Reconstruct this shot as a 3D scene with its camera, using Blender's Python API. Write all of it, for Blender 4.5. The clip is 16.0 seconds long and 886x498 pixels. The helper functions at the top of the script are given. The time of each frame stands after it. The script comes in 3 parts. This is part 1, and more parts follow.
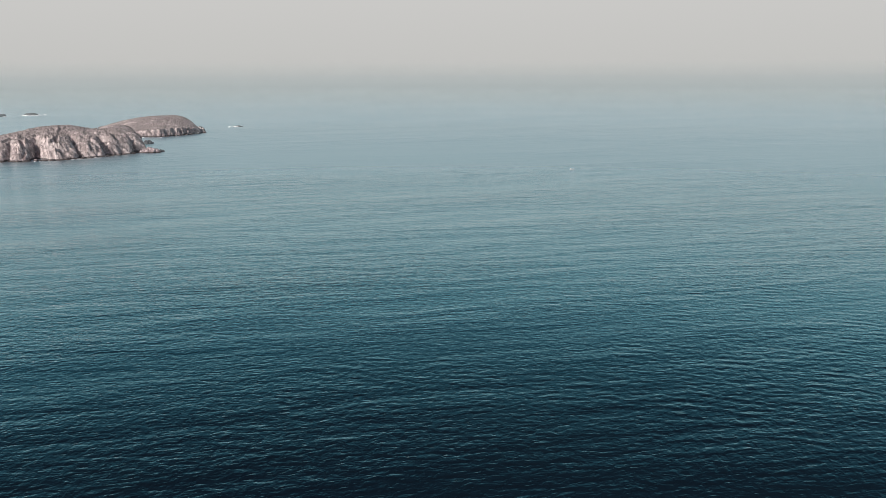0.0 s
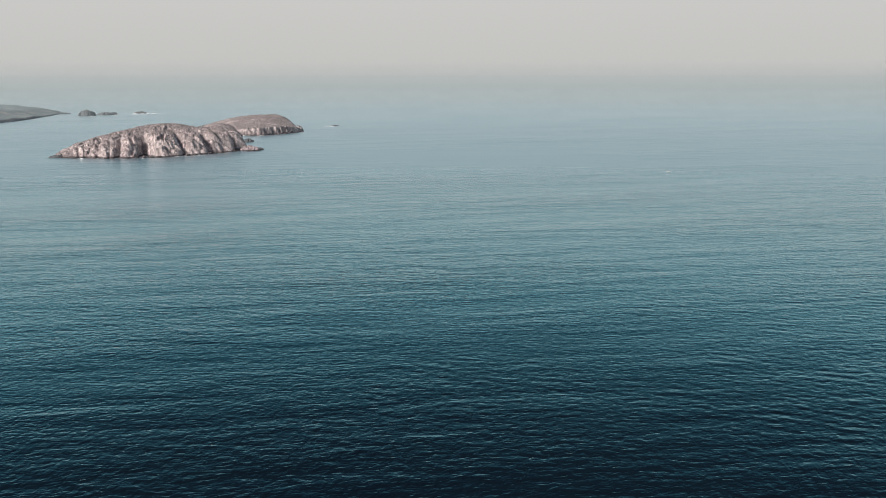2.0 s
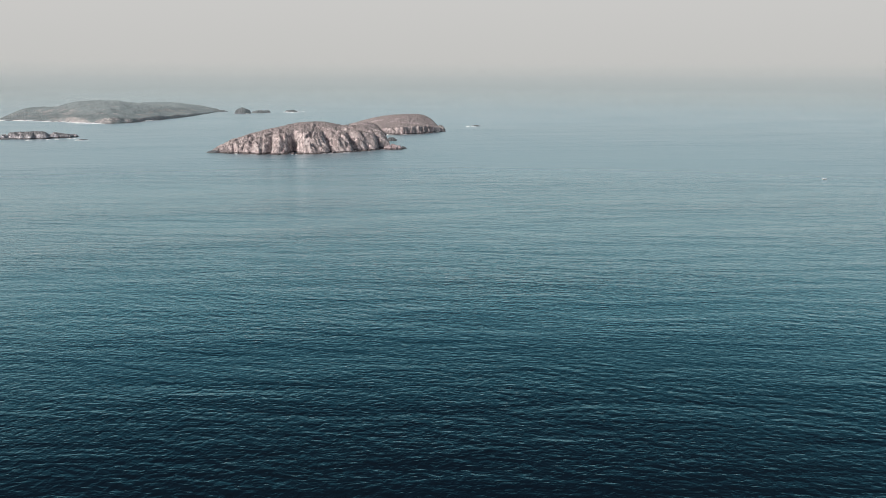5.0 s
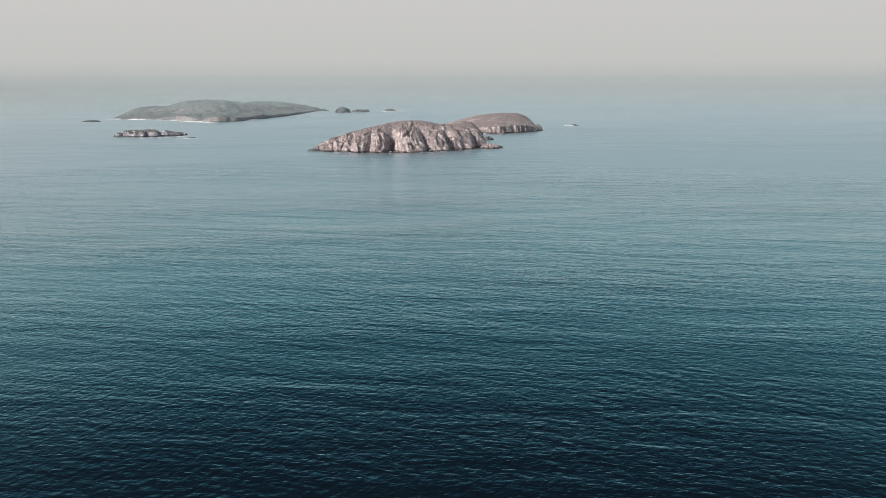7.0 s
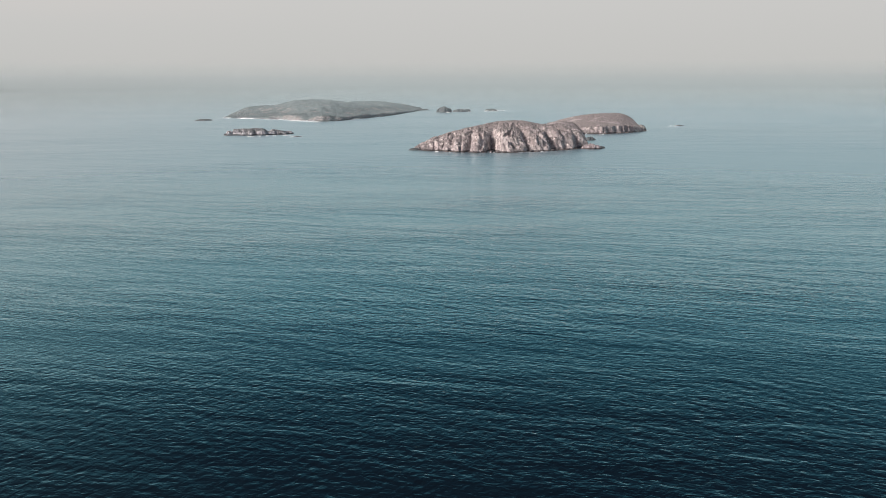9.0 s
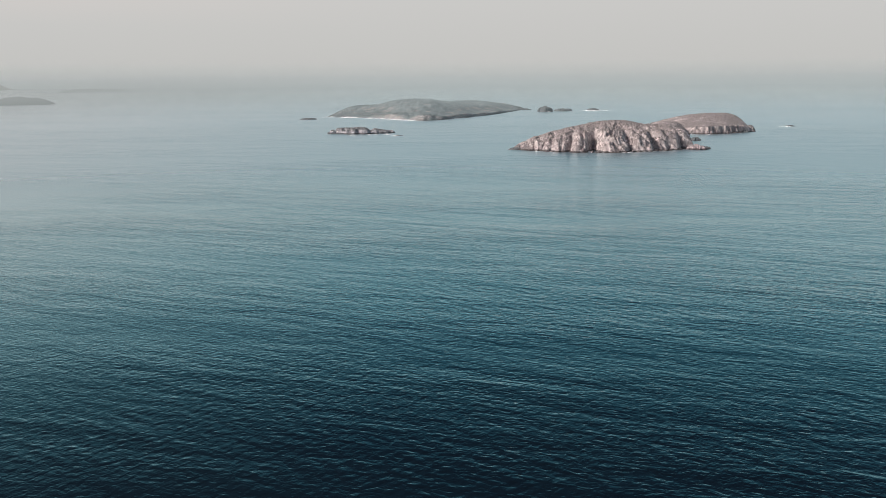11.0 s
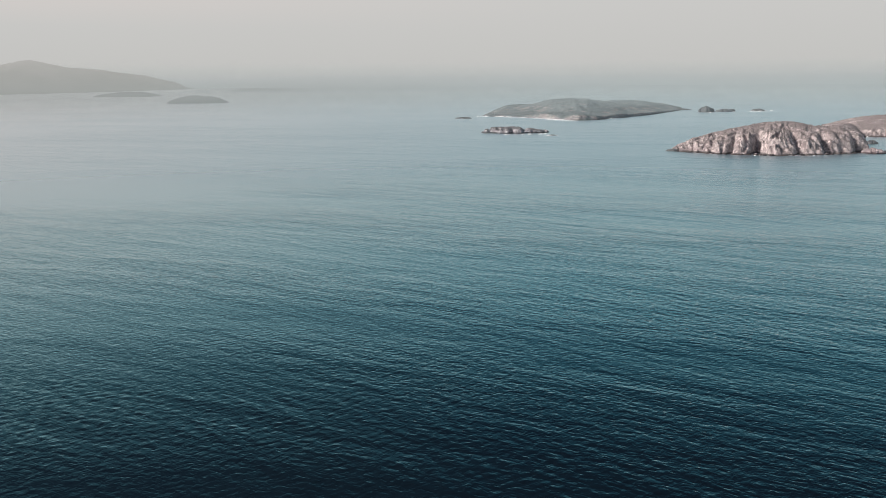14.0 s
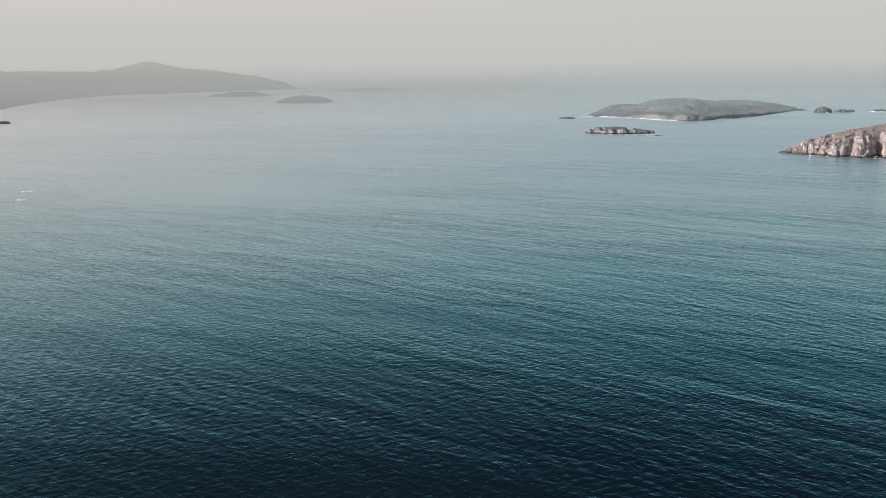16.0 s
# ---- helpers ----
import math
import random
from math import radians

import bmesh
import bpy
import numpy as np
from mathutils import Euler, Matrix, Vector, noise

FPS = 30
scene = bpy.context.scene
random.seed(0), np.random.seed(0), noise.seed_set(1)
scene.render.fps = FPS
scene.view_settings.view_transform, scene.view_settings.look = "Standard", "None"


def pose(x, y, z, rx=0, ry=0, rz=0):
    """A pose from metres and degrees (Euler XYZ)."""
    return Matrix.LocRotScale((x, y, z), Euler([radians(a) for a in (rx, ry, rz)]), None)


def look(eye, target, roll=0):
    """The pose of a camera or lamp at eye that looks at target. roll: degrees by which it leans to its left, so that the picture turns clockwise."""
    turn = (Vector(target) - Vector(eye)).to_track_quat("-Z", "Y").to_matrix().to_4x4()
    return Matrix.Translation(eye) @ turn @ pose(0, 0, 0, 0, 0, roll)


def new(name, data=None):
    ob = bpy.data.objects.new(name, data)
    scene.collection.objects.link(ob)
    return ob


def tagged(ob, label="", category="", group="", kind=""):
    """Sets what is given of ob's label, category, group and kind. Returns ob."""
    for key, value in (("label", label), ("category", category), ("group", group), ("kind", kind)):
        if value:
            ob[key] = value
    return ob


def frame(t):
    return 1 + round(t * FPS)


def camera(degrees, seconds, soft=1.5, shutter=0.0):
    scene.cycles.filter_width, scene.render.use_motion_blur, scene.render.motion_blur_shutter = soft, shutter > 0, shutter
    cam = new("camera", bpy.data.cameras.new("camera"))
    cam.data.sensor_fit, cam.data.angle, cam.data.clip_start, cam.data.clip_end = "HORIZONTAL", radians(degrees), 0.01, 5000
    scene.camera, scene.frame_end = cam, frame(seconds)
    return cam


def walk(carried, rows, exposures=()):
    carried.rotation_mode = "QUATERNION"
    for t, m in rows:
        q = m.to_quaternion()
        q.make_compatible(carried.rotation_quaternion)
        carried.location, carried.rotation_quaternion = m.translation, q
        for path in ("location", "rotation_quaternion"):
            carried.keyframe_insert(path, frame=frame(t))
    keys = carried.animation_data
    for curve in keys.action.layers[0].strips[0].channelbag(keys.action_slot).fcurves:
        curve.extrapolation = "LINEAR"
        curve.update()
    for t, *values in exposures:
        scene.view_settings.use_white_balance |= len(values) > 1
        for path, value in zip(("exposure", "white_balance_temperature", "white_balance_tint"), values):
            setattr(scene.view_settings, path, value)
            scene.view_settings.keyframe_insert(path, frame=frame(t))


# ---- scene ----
H = 50.0                                   # height of the camera over the sea
cam = camera(54.23, 16.0, soft=0.6)
# seconds, turn to the left, downward tilt, lean
PATH = [
    (0.0, 0.00, 11.27, 0.13), (0.5, 1.46, 11.26, 0.11), (1.0, 3.06, 11.24, 0.07), (1.5, 4.52, 11.23, 0.08),
    (2.0, 6.12, 11.23, 0.06), (2.5, 7.59, 11.24, 0.08), (3.0, 9.19, 11.23, 0.01), (3.5, 10.66, 11.23, 0.02),
    (4.0, 12.27, 11.21, -0.07), (6.5, 20.01, 11.24, -0.03), (7.0, 21.73, 11.26, 0.06), (7.5, 23.29, 11.27, 0.10),
    (8.0, 25.00, 11.27, 0.09), (8.5, 26.60, 11.26, 0.14), (9.0, 28.36, 11.26, 0.20), (11.5, 36.65, 11.26, 0.43),
    (12.0, 38.37, 11.25, 0.46), (12.5, 39.98, 11.25, 0.45), (13.0, 41.72, 11.24, 0.48), (13.5, 43.32, 11.22, 0.51),
    (14.0, 45.06, 11.23, 0.47), (14.5, 46.68, 11.22, 0.54), (15.0, 48.44, 11.21, 0.59), (15.5, 50.06, 11.19, 0.61),
    (16.0, 51.81, 11.18, 0.61),
]
walk(cam, [(t, pose(0, 0, H, 90 - p, 0, yaw) @ pose(0, 0, 0, 0, 0, -lean)) for t, yaw, p, lean in PATH],
     exposures=[(0.0, 0.35), (16.0, 0.35)])

# ---- light ----
SUN_AZ, SUN_EL = -133.0, 37.0              # to the left of the first view, and over the horizon


def toward(az):
    return Vector((math.sin(radians(az)), math.cos(radians(az)), 0))


world = bpy.data.worlds.new("hazy_sky")
scene.world = world
world.use_nodes = True
wn, wl = world.node_tree.nodes, world.node_tree.links
sky = wn.new("ShaderNodeTexSky")
sky.sky_type = "NISHITA"
sky.sun_disc = False
sky.sun_elevation, sky.sun_rotation = radians(SUN_EL), radians(SUN_AZ)
sky.air_density, sky.dust_density, sky.ozone_density = 1.0, 2.0, 1.5
wl.new(sky.outputs[0], wn["Background"].inputs[0])
wn["Background"].inputs[1].default_value = 0.05

sun = new("sun", bpy.data.lights.new("sun", "SUN"))
sun.data.energy, sun.data.angle, sun.data.color = 4.3, radians(12.0), (1.0, 0.92, 0.87)
d = toward(SUN_AZ) * math.cos(radians(SUN_EL)) + Vector((0, 0, math.sin(radians(SUN_EL))))
sun.matrix_world = look(d * 400, (0, 0, 0))


# ---- materials ----
class Nodes:
    """Short hand for the nodes of one material."""

    def __init__(self, name):
        self.mat = bpy.data.materials.new(name)
        self.mat.use_nodes = True
        self.tree = self.mat.node_tree
        self.bsdf = self.tree.nodes["Principled BSDF"]
        self.out = self.tree.nodes["Material Output"]
        self.place = self.tree.nodes.new("ShaderNodeNewGeometry").outputs["Position"]

    def node(self, kind, **values):
        n = self.tree.nodes.new(kind)
        for key, value in values.items():
            n.inputs[key.replace("_", " ")].default_value = value
        return n

    def link(self, a, b):
        self.tree.links.new(a, b)

    def mapped(self, scale=(1, 1, 1), turn=(0, 0, 0)):
        n = self.node("ShaderNodeMapping", Scale=scale, Rotation=turn)
        self.link(self.place, n.inputs["Vector"])
        return n.outputs[0]

    def crests(self, az, along, across):
        """Place turned so that its second axis runs with the waves, then scaled along and across their crests."""
        t = self.node("ShaderNodeMapping", Rotation=(0, 0, radians(az)))
        self.link(self.place, t.inputs["Vector"])
        n = self.node("ShaderNodeMapping", Scale=(along, across, 1))
        self.link(t.outputs[0], n.inputs["Vector"])
        return n.outputs[0]

    def noise(self, scale, detail=4.0, rough=0.55, vec=None, distort=0.0):
        n = self.node("ShaderNodeTexNoise", Scale=scale, Detail=detail, Roughness=rough, Distortion=distort)
        self.link(self.place if vec is None else vec, n.inputs["Vector"])
        return n.outputs["Fac"]

    def ramp(self, fac, stops):
        n = self.tree.nodes.new("ShaderNodeValToRGB")
        self.link(fac, n.inputs[0])
        e = n.color_ramp.elements
        while len(e) < len(stops):
            e.new(0.5)
        for el, (at, col) in zip(e, stops):
            el.position = at
            el.color = (*col, 1) if len(col) == 3 else col
        return n.outputs[0]

    def grey(self, fac, lo, hi, a=0.0, b=1.0):
        n = self.node("ShaderNodeMapRange", From_Min=lo, From_Max=hi, To_Min=a, To_Max=b)
        self.link(fac, n.inputs["Value"])
        return n.outputs[0]

    def mix(self, fac, a, b, how="MIX"):
        n = self.tree.nodes.new("ShaderNodeMix")
        n.data_type, n.blend_type = "RGBA", how
        for sock, v in ((n.inputs[0], fac), (n.inputs[6], a), (n.inputs[7], b)):
            if isinstance(v, bpy.types.NodeSocket):
                self.link(v, sock)
            else:
                sock.default_value = v if sock is n.inputs[0] else (*v, 1)
        return n.outputs[2]

    def maths(self, how, a, b=0.0):
        n = self.tree.nodes.new("ShaderNodeMath")
        n.operation = how
        for sock, v in zip(n.inputs, (a, b)):
            if isinstance(v, bpy.types.NodeSocket):
                self.link(v, sock)
            else:
                sock.default_value = v
        return n.outputs[0]

    def split(self, vec):
        n = self.tree.nodes.new("ShaderNodeSeparateXYZ")
        self.link(vec, n.inputs[0])
        return n.outputs

    def bump(self, height, distance=1.0, strength=1.0, under=None):
        n = self.node("ShaderNodeBump", Strength=strength, Distance=distance)
        self.link(height, n.inputs["Height"])
        if under is not None:
            self.link(under, n.inputs["Normal"])
        return n.outputs[0]

    def colour(self, c):
        self.link(c, self.bsdf.inputs["Base Color"]) if isinstance(c, bpy.types.NodeSocket) else None


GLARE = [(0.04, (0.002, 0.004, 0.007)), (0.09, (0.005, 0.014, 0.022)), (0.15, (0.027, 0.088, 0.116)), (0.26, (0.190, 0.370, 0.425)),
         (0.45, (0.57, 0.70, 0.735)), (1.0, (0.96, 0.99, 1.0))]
WAVE_AZ = -8.0                            # the waves run along this line of sight


SLICKS = [(23.0, 620.0, 110.0), (-5.0, 560.0, 120.0), (-66.0, 430.0, 90.0)]     # bearing, range, radius


def water_material():
    k = Nodes("sea_water")
    # wind waves from about two metres down to a hand's width, short along their crests, on a low swell
    chop = k.noise(1.0, 2, 0.50, k.crests(-19, 0.64, 1.12), 0.5)
    main = k.noise(1.0, 2, 0.5, k.crests(-6, 0.32, 0.66), 0.5)
    cross = k.noise(1.0, 2, 0.5, k.crests(-86, 0.42, 0.95), 0.3)
    swell = k.noise(1.0, 2, 0.5, k.crests(-8, 0.11, 0.34), 0.5)
    roll = k.noise(1.0, 2, 0.5, k.crests(-14, 0.026, 0.095), 0.4)
    gust = k.noise(1.0, 2, 0.5, k.crests(-28, 0.005, 0.014))
    calm = k.grey(gust, 0.36, 0.62, 0.50, 1.12)
    # crests are sharper than troughs
    peaked = k.maths("SUBTRACT", 1.0, k.maths("ABSOLUTE", k.maths("MULTIPLY", k.maths("SUBTRACT", chop, 0.5), 2.0)))
    high = k.maths("ADD", k.maths("MULTIPLY", chop, 0.098), k.maths("MULTIPLY", peaked, 0.020))
    high = k.maths("ADD", high, k.maths("MULTIPLY", main, 0.085))
    high = k.maths("ADD", high, k.maths("MULTIPLY", cross, 0.092))
    high = k.maths("ADD", high, k.maths("MULTIPLY", swell, 0.165))
    high = k.maths("ADD", high, k.maths("MULTIPLY", roll, 0.42))
    for az, r, size in SLICKS:
        c = toward(az) * r
        off = k.node("ShaderNodeVectorMath")
        off.operation = "DISTANCE"
        k.link(k.place, off.inputs[0])
        off.inputs[1].default_value = c
        edge_of = k.maths("ADD", off.outputs["Value"], k.maths("MULTIPLY", k.noise(0.02, 3, 0.6), size * 0.7))
        calm = k.maths("MULTIPLY", calm, k.grey(edge_of, size * 0.7, size * 1.5, 0.35, 1.0))
    waves = k.bump(k.maths("MULTIPLY", high, calm))
    # roughness grows with range from the camera's spot, to blur the far reflections
    x, y, z = k.split(k.place)
    out = k.maths("SQRT", k.maths("ADD", k.maths("MULTIPLY", x, x), k.maths("MULTIPLY", y, y)))
    deep = k.mix(k.grey(k.noise(0.012, 3), 0.35, 0.65), (0.0030, 0.0060, 0.0105), (0.0040, 0.0080, 0.0120))
    body = k.tree.nodes.new("ShaderNodeBsdfDiffuse")
    shine = k.node("ShaderNodeBsdfAnisotropic", Roughness=0.16)
    k.link(k.grey(out, 150.0, 520.0, 0.060, 0.29), shine.inputs["Roughness"])
    # the gloss colour dims and tints steep reflections teal, standing in for a polarising filter
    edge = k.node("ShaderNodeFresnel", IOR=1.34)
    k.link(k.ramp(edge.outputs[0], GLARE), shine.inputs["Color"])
    both = k.tree.nodes.new("ShaderNodeAddShader")
    k.link(deep, body.inputs["Color"])
    for n in (body, shine, edge):
        k.link(waves, n.inputs["Normal"])
    for a, b in zip((body, shine), both.inputs):
        k.link(a.outputs[0], b)
    k.link(both.outputs[0], k.out.inputs[0])
    return k.mat


def rock_material(name, pale, warm, dark, scrub, wet=0.9, stain=0.5, cover_scale=0.5, streak_at=(0.42, 0.42, 0.20)):
    """Weathered sea cliff: pale faces, dark cracks, dry scrub where it is flat, a wet foot."""
    k = Nodes(name)
    streak = k.noise(1.0, 5, 0.62, k.mapped(streak_at), 0.8)
    blotch = k.noise(0.085, 4, 0.55)
    grain = k.noise(0.9, 5, 0.6)
    crack = k.tree.nodes.new("ShaderNodeTexVoronoi")
    crack.feature = "DISTANCE_TO_EDGE"
    crack.inputs["Scale"].default_value = 0.22
    k.link(k.mapped((1, 1, 0.35)), crack.inputs["Vector"])
    facet = k.tree.nodes.new("ShaderNodeTexVoronoi")
    facet.inputs["Scale"].default_value = 0.62
    k.link(k.mapped((1, 1, 0.8)), facet.inputs["Vector"])
    tone = k.split(facet.outputs["Color"])[0]
    face = k.mix(k.grey(blotch, 0.38, 0.62), pale, warm)
    face = k.mix(k.grey(streak, 0.47, 0.28), face, dark)
    face = k.mix(k.grey(tone, 0.55, 0.95, 0, 0.9), face, tuple(min(0.8, c * 1.42) for c in pale))
    face = k.mix(k.grey(tone, 0.35, 0.0, 0, 0.55), face, tuple(0.5 * (c + d) for c, d in zip(dark, warm)))
    face = k.mix(k.grey(crack.outputs["Distance"], 0.09, 0.0, 0, 0.45), face, dark)
    face = k.mix(k.grey(grain, 0.3, 0.7, 0.0, 0.25), face, warm, "MULTIPLY")
    # dry scrub and soil on the flatter ground
    up = k.split(k.tree.nodes["Geometry"].outputs["Normal"])[2]
    patch = k.maths("ADD", up, k.maths("MULTIPLY", k.maths("SUBTRACT", k.noise(0.075, 5, 0.6), 0.5), 2.0))
    patch = k.maths("ADD", patch, k.grey(k.split(k.place)[2], 8.0, 17.0, 0.0, 0.17))
    cover = k.mix(k.grey(k.noise(cover_scale, 4, 0.65), 0.35, 0.65), scrub, tuple(c * 0.72 for c in scrub))
    c = k.mix(k.grey(patch, 0.70, 0.95), face, cover)
    # wet and weed-dark at the foot
    z = k.split(k.place)[2]
    foot = k.maths("ADD", z, k.maths("MULTIPLY", k.noise(0.35, 3), -1.6))
    c = k.mix(k.grey(foot, -0.1, wet - 0.6, stain + 0.35, 0.0), c, tuple(x * 0.35 for x in dark))
    k.colour(c)
    k.bsdf.inputs["Roughness"].default_value = 0.9
    k.bsdf.inputs["Specular IOR Level"].default_value = 0.2
    b = k.bump(streak, 1.2, 0.8)
    b = k.bump(tone, 0.9, 0.8, b)
    k.link(k.bump(grain, 0.5, 0.7, b), k.bsdf.inputs["Normal"])
    return k.mat


def plain_material(name, a, b, scale=1.0, rough=0.9, bump=0.2):
    k = Nodes(name)
    n = k.noise(scale, 4, 0.6)
    k.colour(k.mix(k.grey(n, 0.35, 0.65), a, b))
    k.bsdf.inputs["Roughness"].default_value = rough
    k.link(k.bump(n, bump), k.bsdf.inputs["Normal"])
    return k.mat


def haze_glow_material(name, low, high, top, near=None):
    """Far land given a glow of its own in place of the lit air before it; near is the darker, closer tone."""
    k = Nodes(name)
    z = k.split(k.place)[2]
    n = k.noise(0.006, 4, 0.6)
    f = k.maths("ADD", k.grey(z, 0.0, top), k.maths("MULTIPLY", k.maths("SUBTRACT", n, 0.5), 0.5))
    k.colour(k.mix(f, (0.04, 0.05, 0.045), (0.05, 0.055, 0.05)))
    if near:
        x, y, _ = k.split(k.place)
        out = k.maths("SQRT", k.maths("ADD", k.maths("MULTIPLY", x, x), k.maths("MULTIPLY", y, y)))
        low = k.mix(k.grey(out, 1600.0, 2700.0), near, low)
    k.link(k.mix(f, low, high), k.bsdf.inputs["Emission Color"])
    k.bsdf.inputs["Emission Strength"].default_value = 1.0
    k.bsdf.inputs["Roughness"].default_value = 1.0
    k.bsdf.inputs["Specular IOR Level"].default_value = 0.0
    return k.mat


def backdrop_material(stops, top, fade):
    """A glowing wall for the bright hazy air along the horizon, which thins out upwards into the open sky;
    a warmer glow is added towards the sun, to warm the sea's reflections."""
    k = Nodes("horizon_haze")
    x, y, z = k.split(k.place)
    s = toward(SUN_AZ)
    along = k.maths("ADD", k.maths("MULTIPLY", x, s.x / HAZE_R), k.maths("MULTIPLY", y, s.y / HAZE_R))
    glow = k.tree.nodes.new("ShaderNodeEmission")
    air = k.ramp(k.grey(z, 0, top), stops)
    near_sun = k.maths("MULTIPLY", k.grey(along, -0.1, 0.8), k.grey(z, top * 0.08, top * 0.22))
    k.link(k.mix(near_sun, air, SUNWARD_GLOW), glow.inputs[0])
    clear = k.tree.nodes.new("ShaderNodeBsdfTransparent")
    m = k.tree.nodes.new("ShaderNodeMixShader")
    k.link(k.grey(z, top * fade, top), m.inputs[0])
    k.link(glow.outputs[0], m.inputs[1])
    k.link(clear.outputs[0], m.inputs[2])
    k.link(m.outputs[0], k.out.inputs[0])
    return k.mat


def haze_sheet_material(name, reach, colour, rise_top, full, fade_from, fade_to, end):
    """See-through glow that stands in for lit haze, in wisps, thin at the water and at its upper edge."""
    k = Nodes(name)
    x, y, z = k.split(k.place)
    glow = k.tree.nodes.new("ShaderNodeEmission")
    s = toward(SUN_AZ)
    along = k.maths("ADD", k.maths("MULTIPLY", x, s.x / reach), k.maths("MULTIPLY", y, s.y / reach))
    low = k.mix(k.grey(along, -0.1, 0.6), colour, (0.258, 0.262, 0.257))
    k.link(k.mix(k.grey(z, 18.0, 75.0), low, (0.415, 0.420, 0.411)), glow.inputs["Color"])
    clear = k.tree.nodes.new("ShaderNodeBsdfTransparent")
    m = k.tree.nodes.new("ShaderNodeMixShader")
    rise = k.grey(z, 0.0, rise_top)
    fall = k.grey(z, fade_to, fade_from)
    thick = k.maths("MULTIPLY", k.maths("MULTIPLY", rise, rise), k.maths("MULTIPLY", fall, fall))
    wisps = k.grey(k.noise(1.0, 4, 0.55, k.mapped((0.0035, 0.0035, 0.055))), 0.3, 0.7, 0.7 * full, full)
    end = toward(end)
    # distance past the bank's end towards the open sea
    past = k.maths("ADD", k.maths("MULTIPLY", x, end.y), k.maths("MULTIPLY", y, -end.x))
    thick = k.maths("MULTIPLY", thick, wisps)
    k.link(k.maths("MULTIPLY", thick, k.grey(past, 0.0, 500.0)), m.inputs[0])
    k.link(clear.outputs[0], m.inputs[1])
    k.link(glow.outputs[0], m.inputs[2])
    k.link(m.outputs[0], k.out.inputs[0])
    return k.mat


HAZE_R = 4900.0
SUNWARD_GLOW = (0.675, 0.53, 0.485)
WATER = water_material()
ROCK = rock_material("island_rock", (0.515, 0.455, 0.445), (0.375, 0.312, 0.308), (0.165, 0.146, 0.148), (0.300, 0.262, 0.258))
ISLET = rock_material("mauve_islet_rock", (0.46, 0.395, 0.40), (0.38, 0.31, 0.315), (0.18, 0.155, 0.16), (0.38, 0.325, 0.325))
SLAB = rock_material("slab_rock", (0.56, 0.545, 0.56), (0.42, 0.40, 0.42), (0.10, 0.10, 0.11), (0.22, 0.22, 0.225), 1.0, streak_at=(0.60, 0.60, 0.09))
# far island colours: flatter and bluer, with the haze put into the base colour
FAR_ROCK = rock_material("hazed_island_ground", (0.38, 0.36, 0.35), (0.29, 0.275, 0.27), (0.20, 0.218, 0.222), (0.228, 0.270, 0.275), stain=0.15, cover_scale=0.03)
REEF = plain_material("wet_reef_rock", (0.085, 0.093, 0.097), (0.15, 0.158, 0.16), 0.6, 0.6)
SCRUB = plain_material("dry_scrub", (0.295, 0.255, 0.245), (0.24, 0.21, 0.20), 0.8)
# far scrub and far sea rock hold the same haze tint
FAR_SCRUB = plain_material("hazed_scrub", (0.214, 0.255, 0.258), (0.198, 0.237, 0.240), 0.05)
FAR_REEF = plain_material("hazed_sea_rock", (0.185, 0.200, 0.205), (0.125, 0.140, 0.146), 0.25)
FOAM = plain_material("sea_foam", (0.86, 0.87, 0.87), (0.70, 0.73, 0.74), 0.9, 0.7)
HULL = plain_material("white_boat_paint", (0.8, 0.8, 0.79), (0.7, 0.7, 0.69), 2.0, 0.4, 0.01)


# ---- mesh helpers ----
def mesh_from(name, verts, faces, mat, smooth=True):
    me = bpy.data.meshes.new(name)
    verts = np.asarray(verts, dtype=np.float32).reshape(-1, 3)
    faces = np.asarray(faces, dtype=np.int32)
    n, sides = faces.shape
    me.vertices.add(len(verts))
    me.vertices.foreach_set("co", verts.ravel())
    me.loops.add(n * sides)
    me.loops.foreach_set("vertex_index", faces.ravel())
    me.polygons.add(n)
    me.polygons.foreach_set("loop_start", np.arange(0, n * sides, sides, dtype=np.int32))
    me.update(calc_edges=True)
    me.polygons.foreach_set("use_smooth", np.full(n, smooth))
    me.materials.append(mat)
    return me


def grid_faces(rows, cols):
    i = np.arange(rows * cols).reshape(rows, cols)
    return np.stack([i[:-1, :-1], i[:-1, 1:], i[1:, 1:], i[1:, :-1]], -1).reshape(-1, 4)


def part(name, me, parent, label=""):
    ob = new(name, me)
    ob.parent = parent
    return tagged(ob, label) if label else ob


def thing(name, label, category, az, r, group="", kind=""):
    """An Empty on the sea at that bearing and range; its x runs to the right, its y away."""
    e = new(name)
    p = toward(az) * r
    e.matrix_basis = pose(p.x, p.y, 0, 0, 0, -az)
    e.empty_display_size = 4
    return tagged(e, label, category, group, kind)


def wobble(x, y, z, octaves=4, gain=0.5, ridged=False):
    """Fractal noise for arrays, about -1 to 1."""
    out = np.zeros(np.broadcast(x, y, z).shape)
    xs, ys, zs = (np.broadcast_to(a, out.shape) for a in (x, y, z))
    amp, f, total = 1.0, 1.0, 0.0
    for o in range(octaves):
        v = lattice(xs * f + 17.3 * o, ys * f - 9.1 * o, zs * f + 4.7 * o)
        out += amp * (1 - 2 * np.abs(v) if ridged else v)
        total += amp
        amp, f = amp * gain, f * 2.03
    return out / total


TABLE = np.random.RandomState(7).uniform(-1, 1, (64, 64, 64))


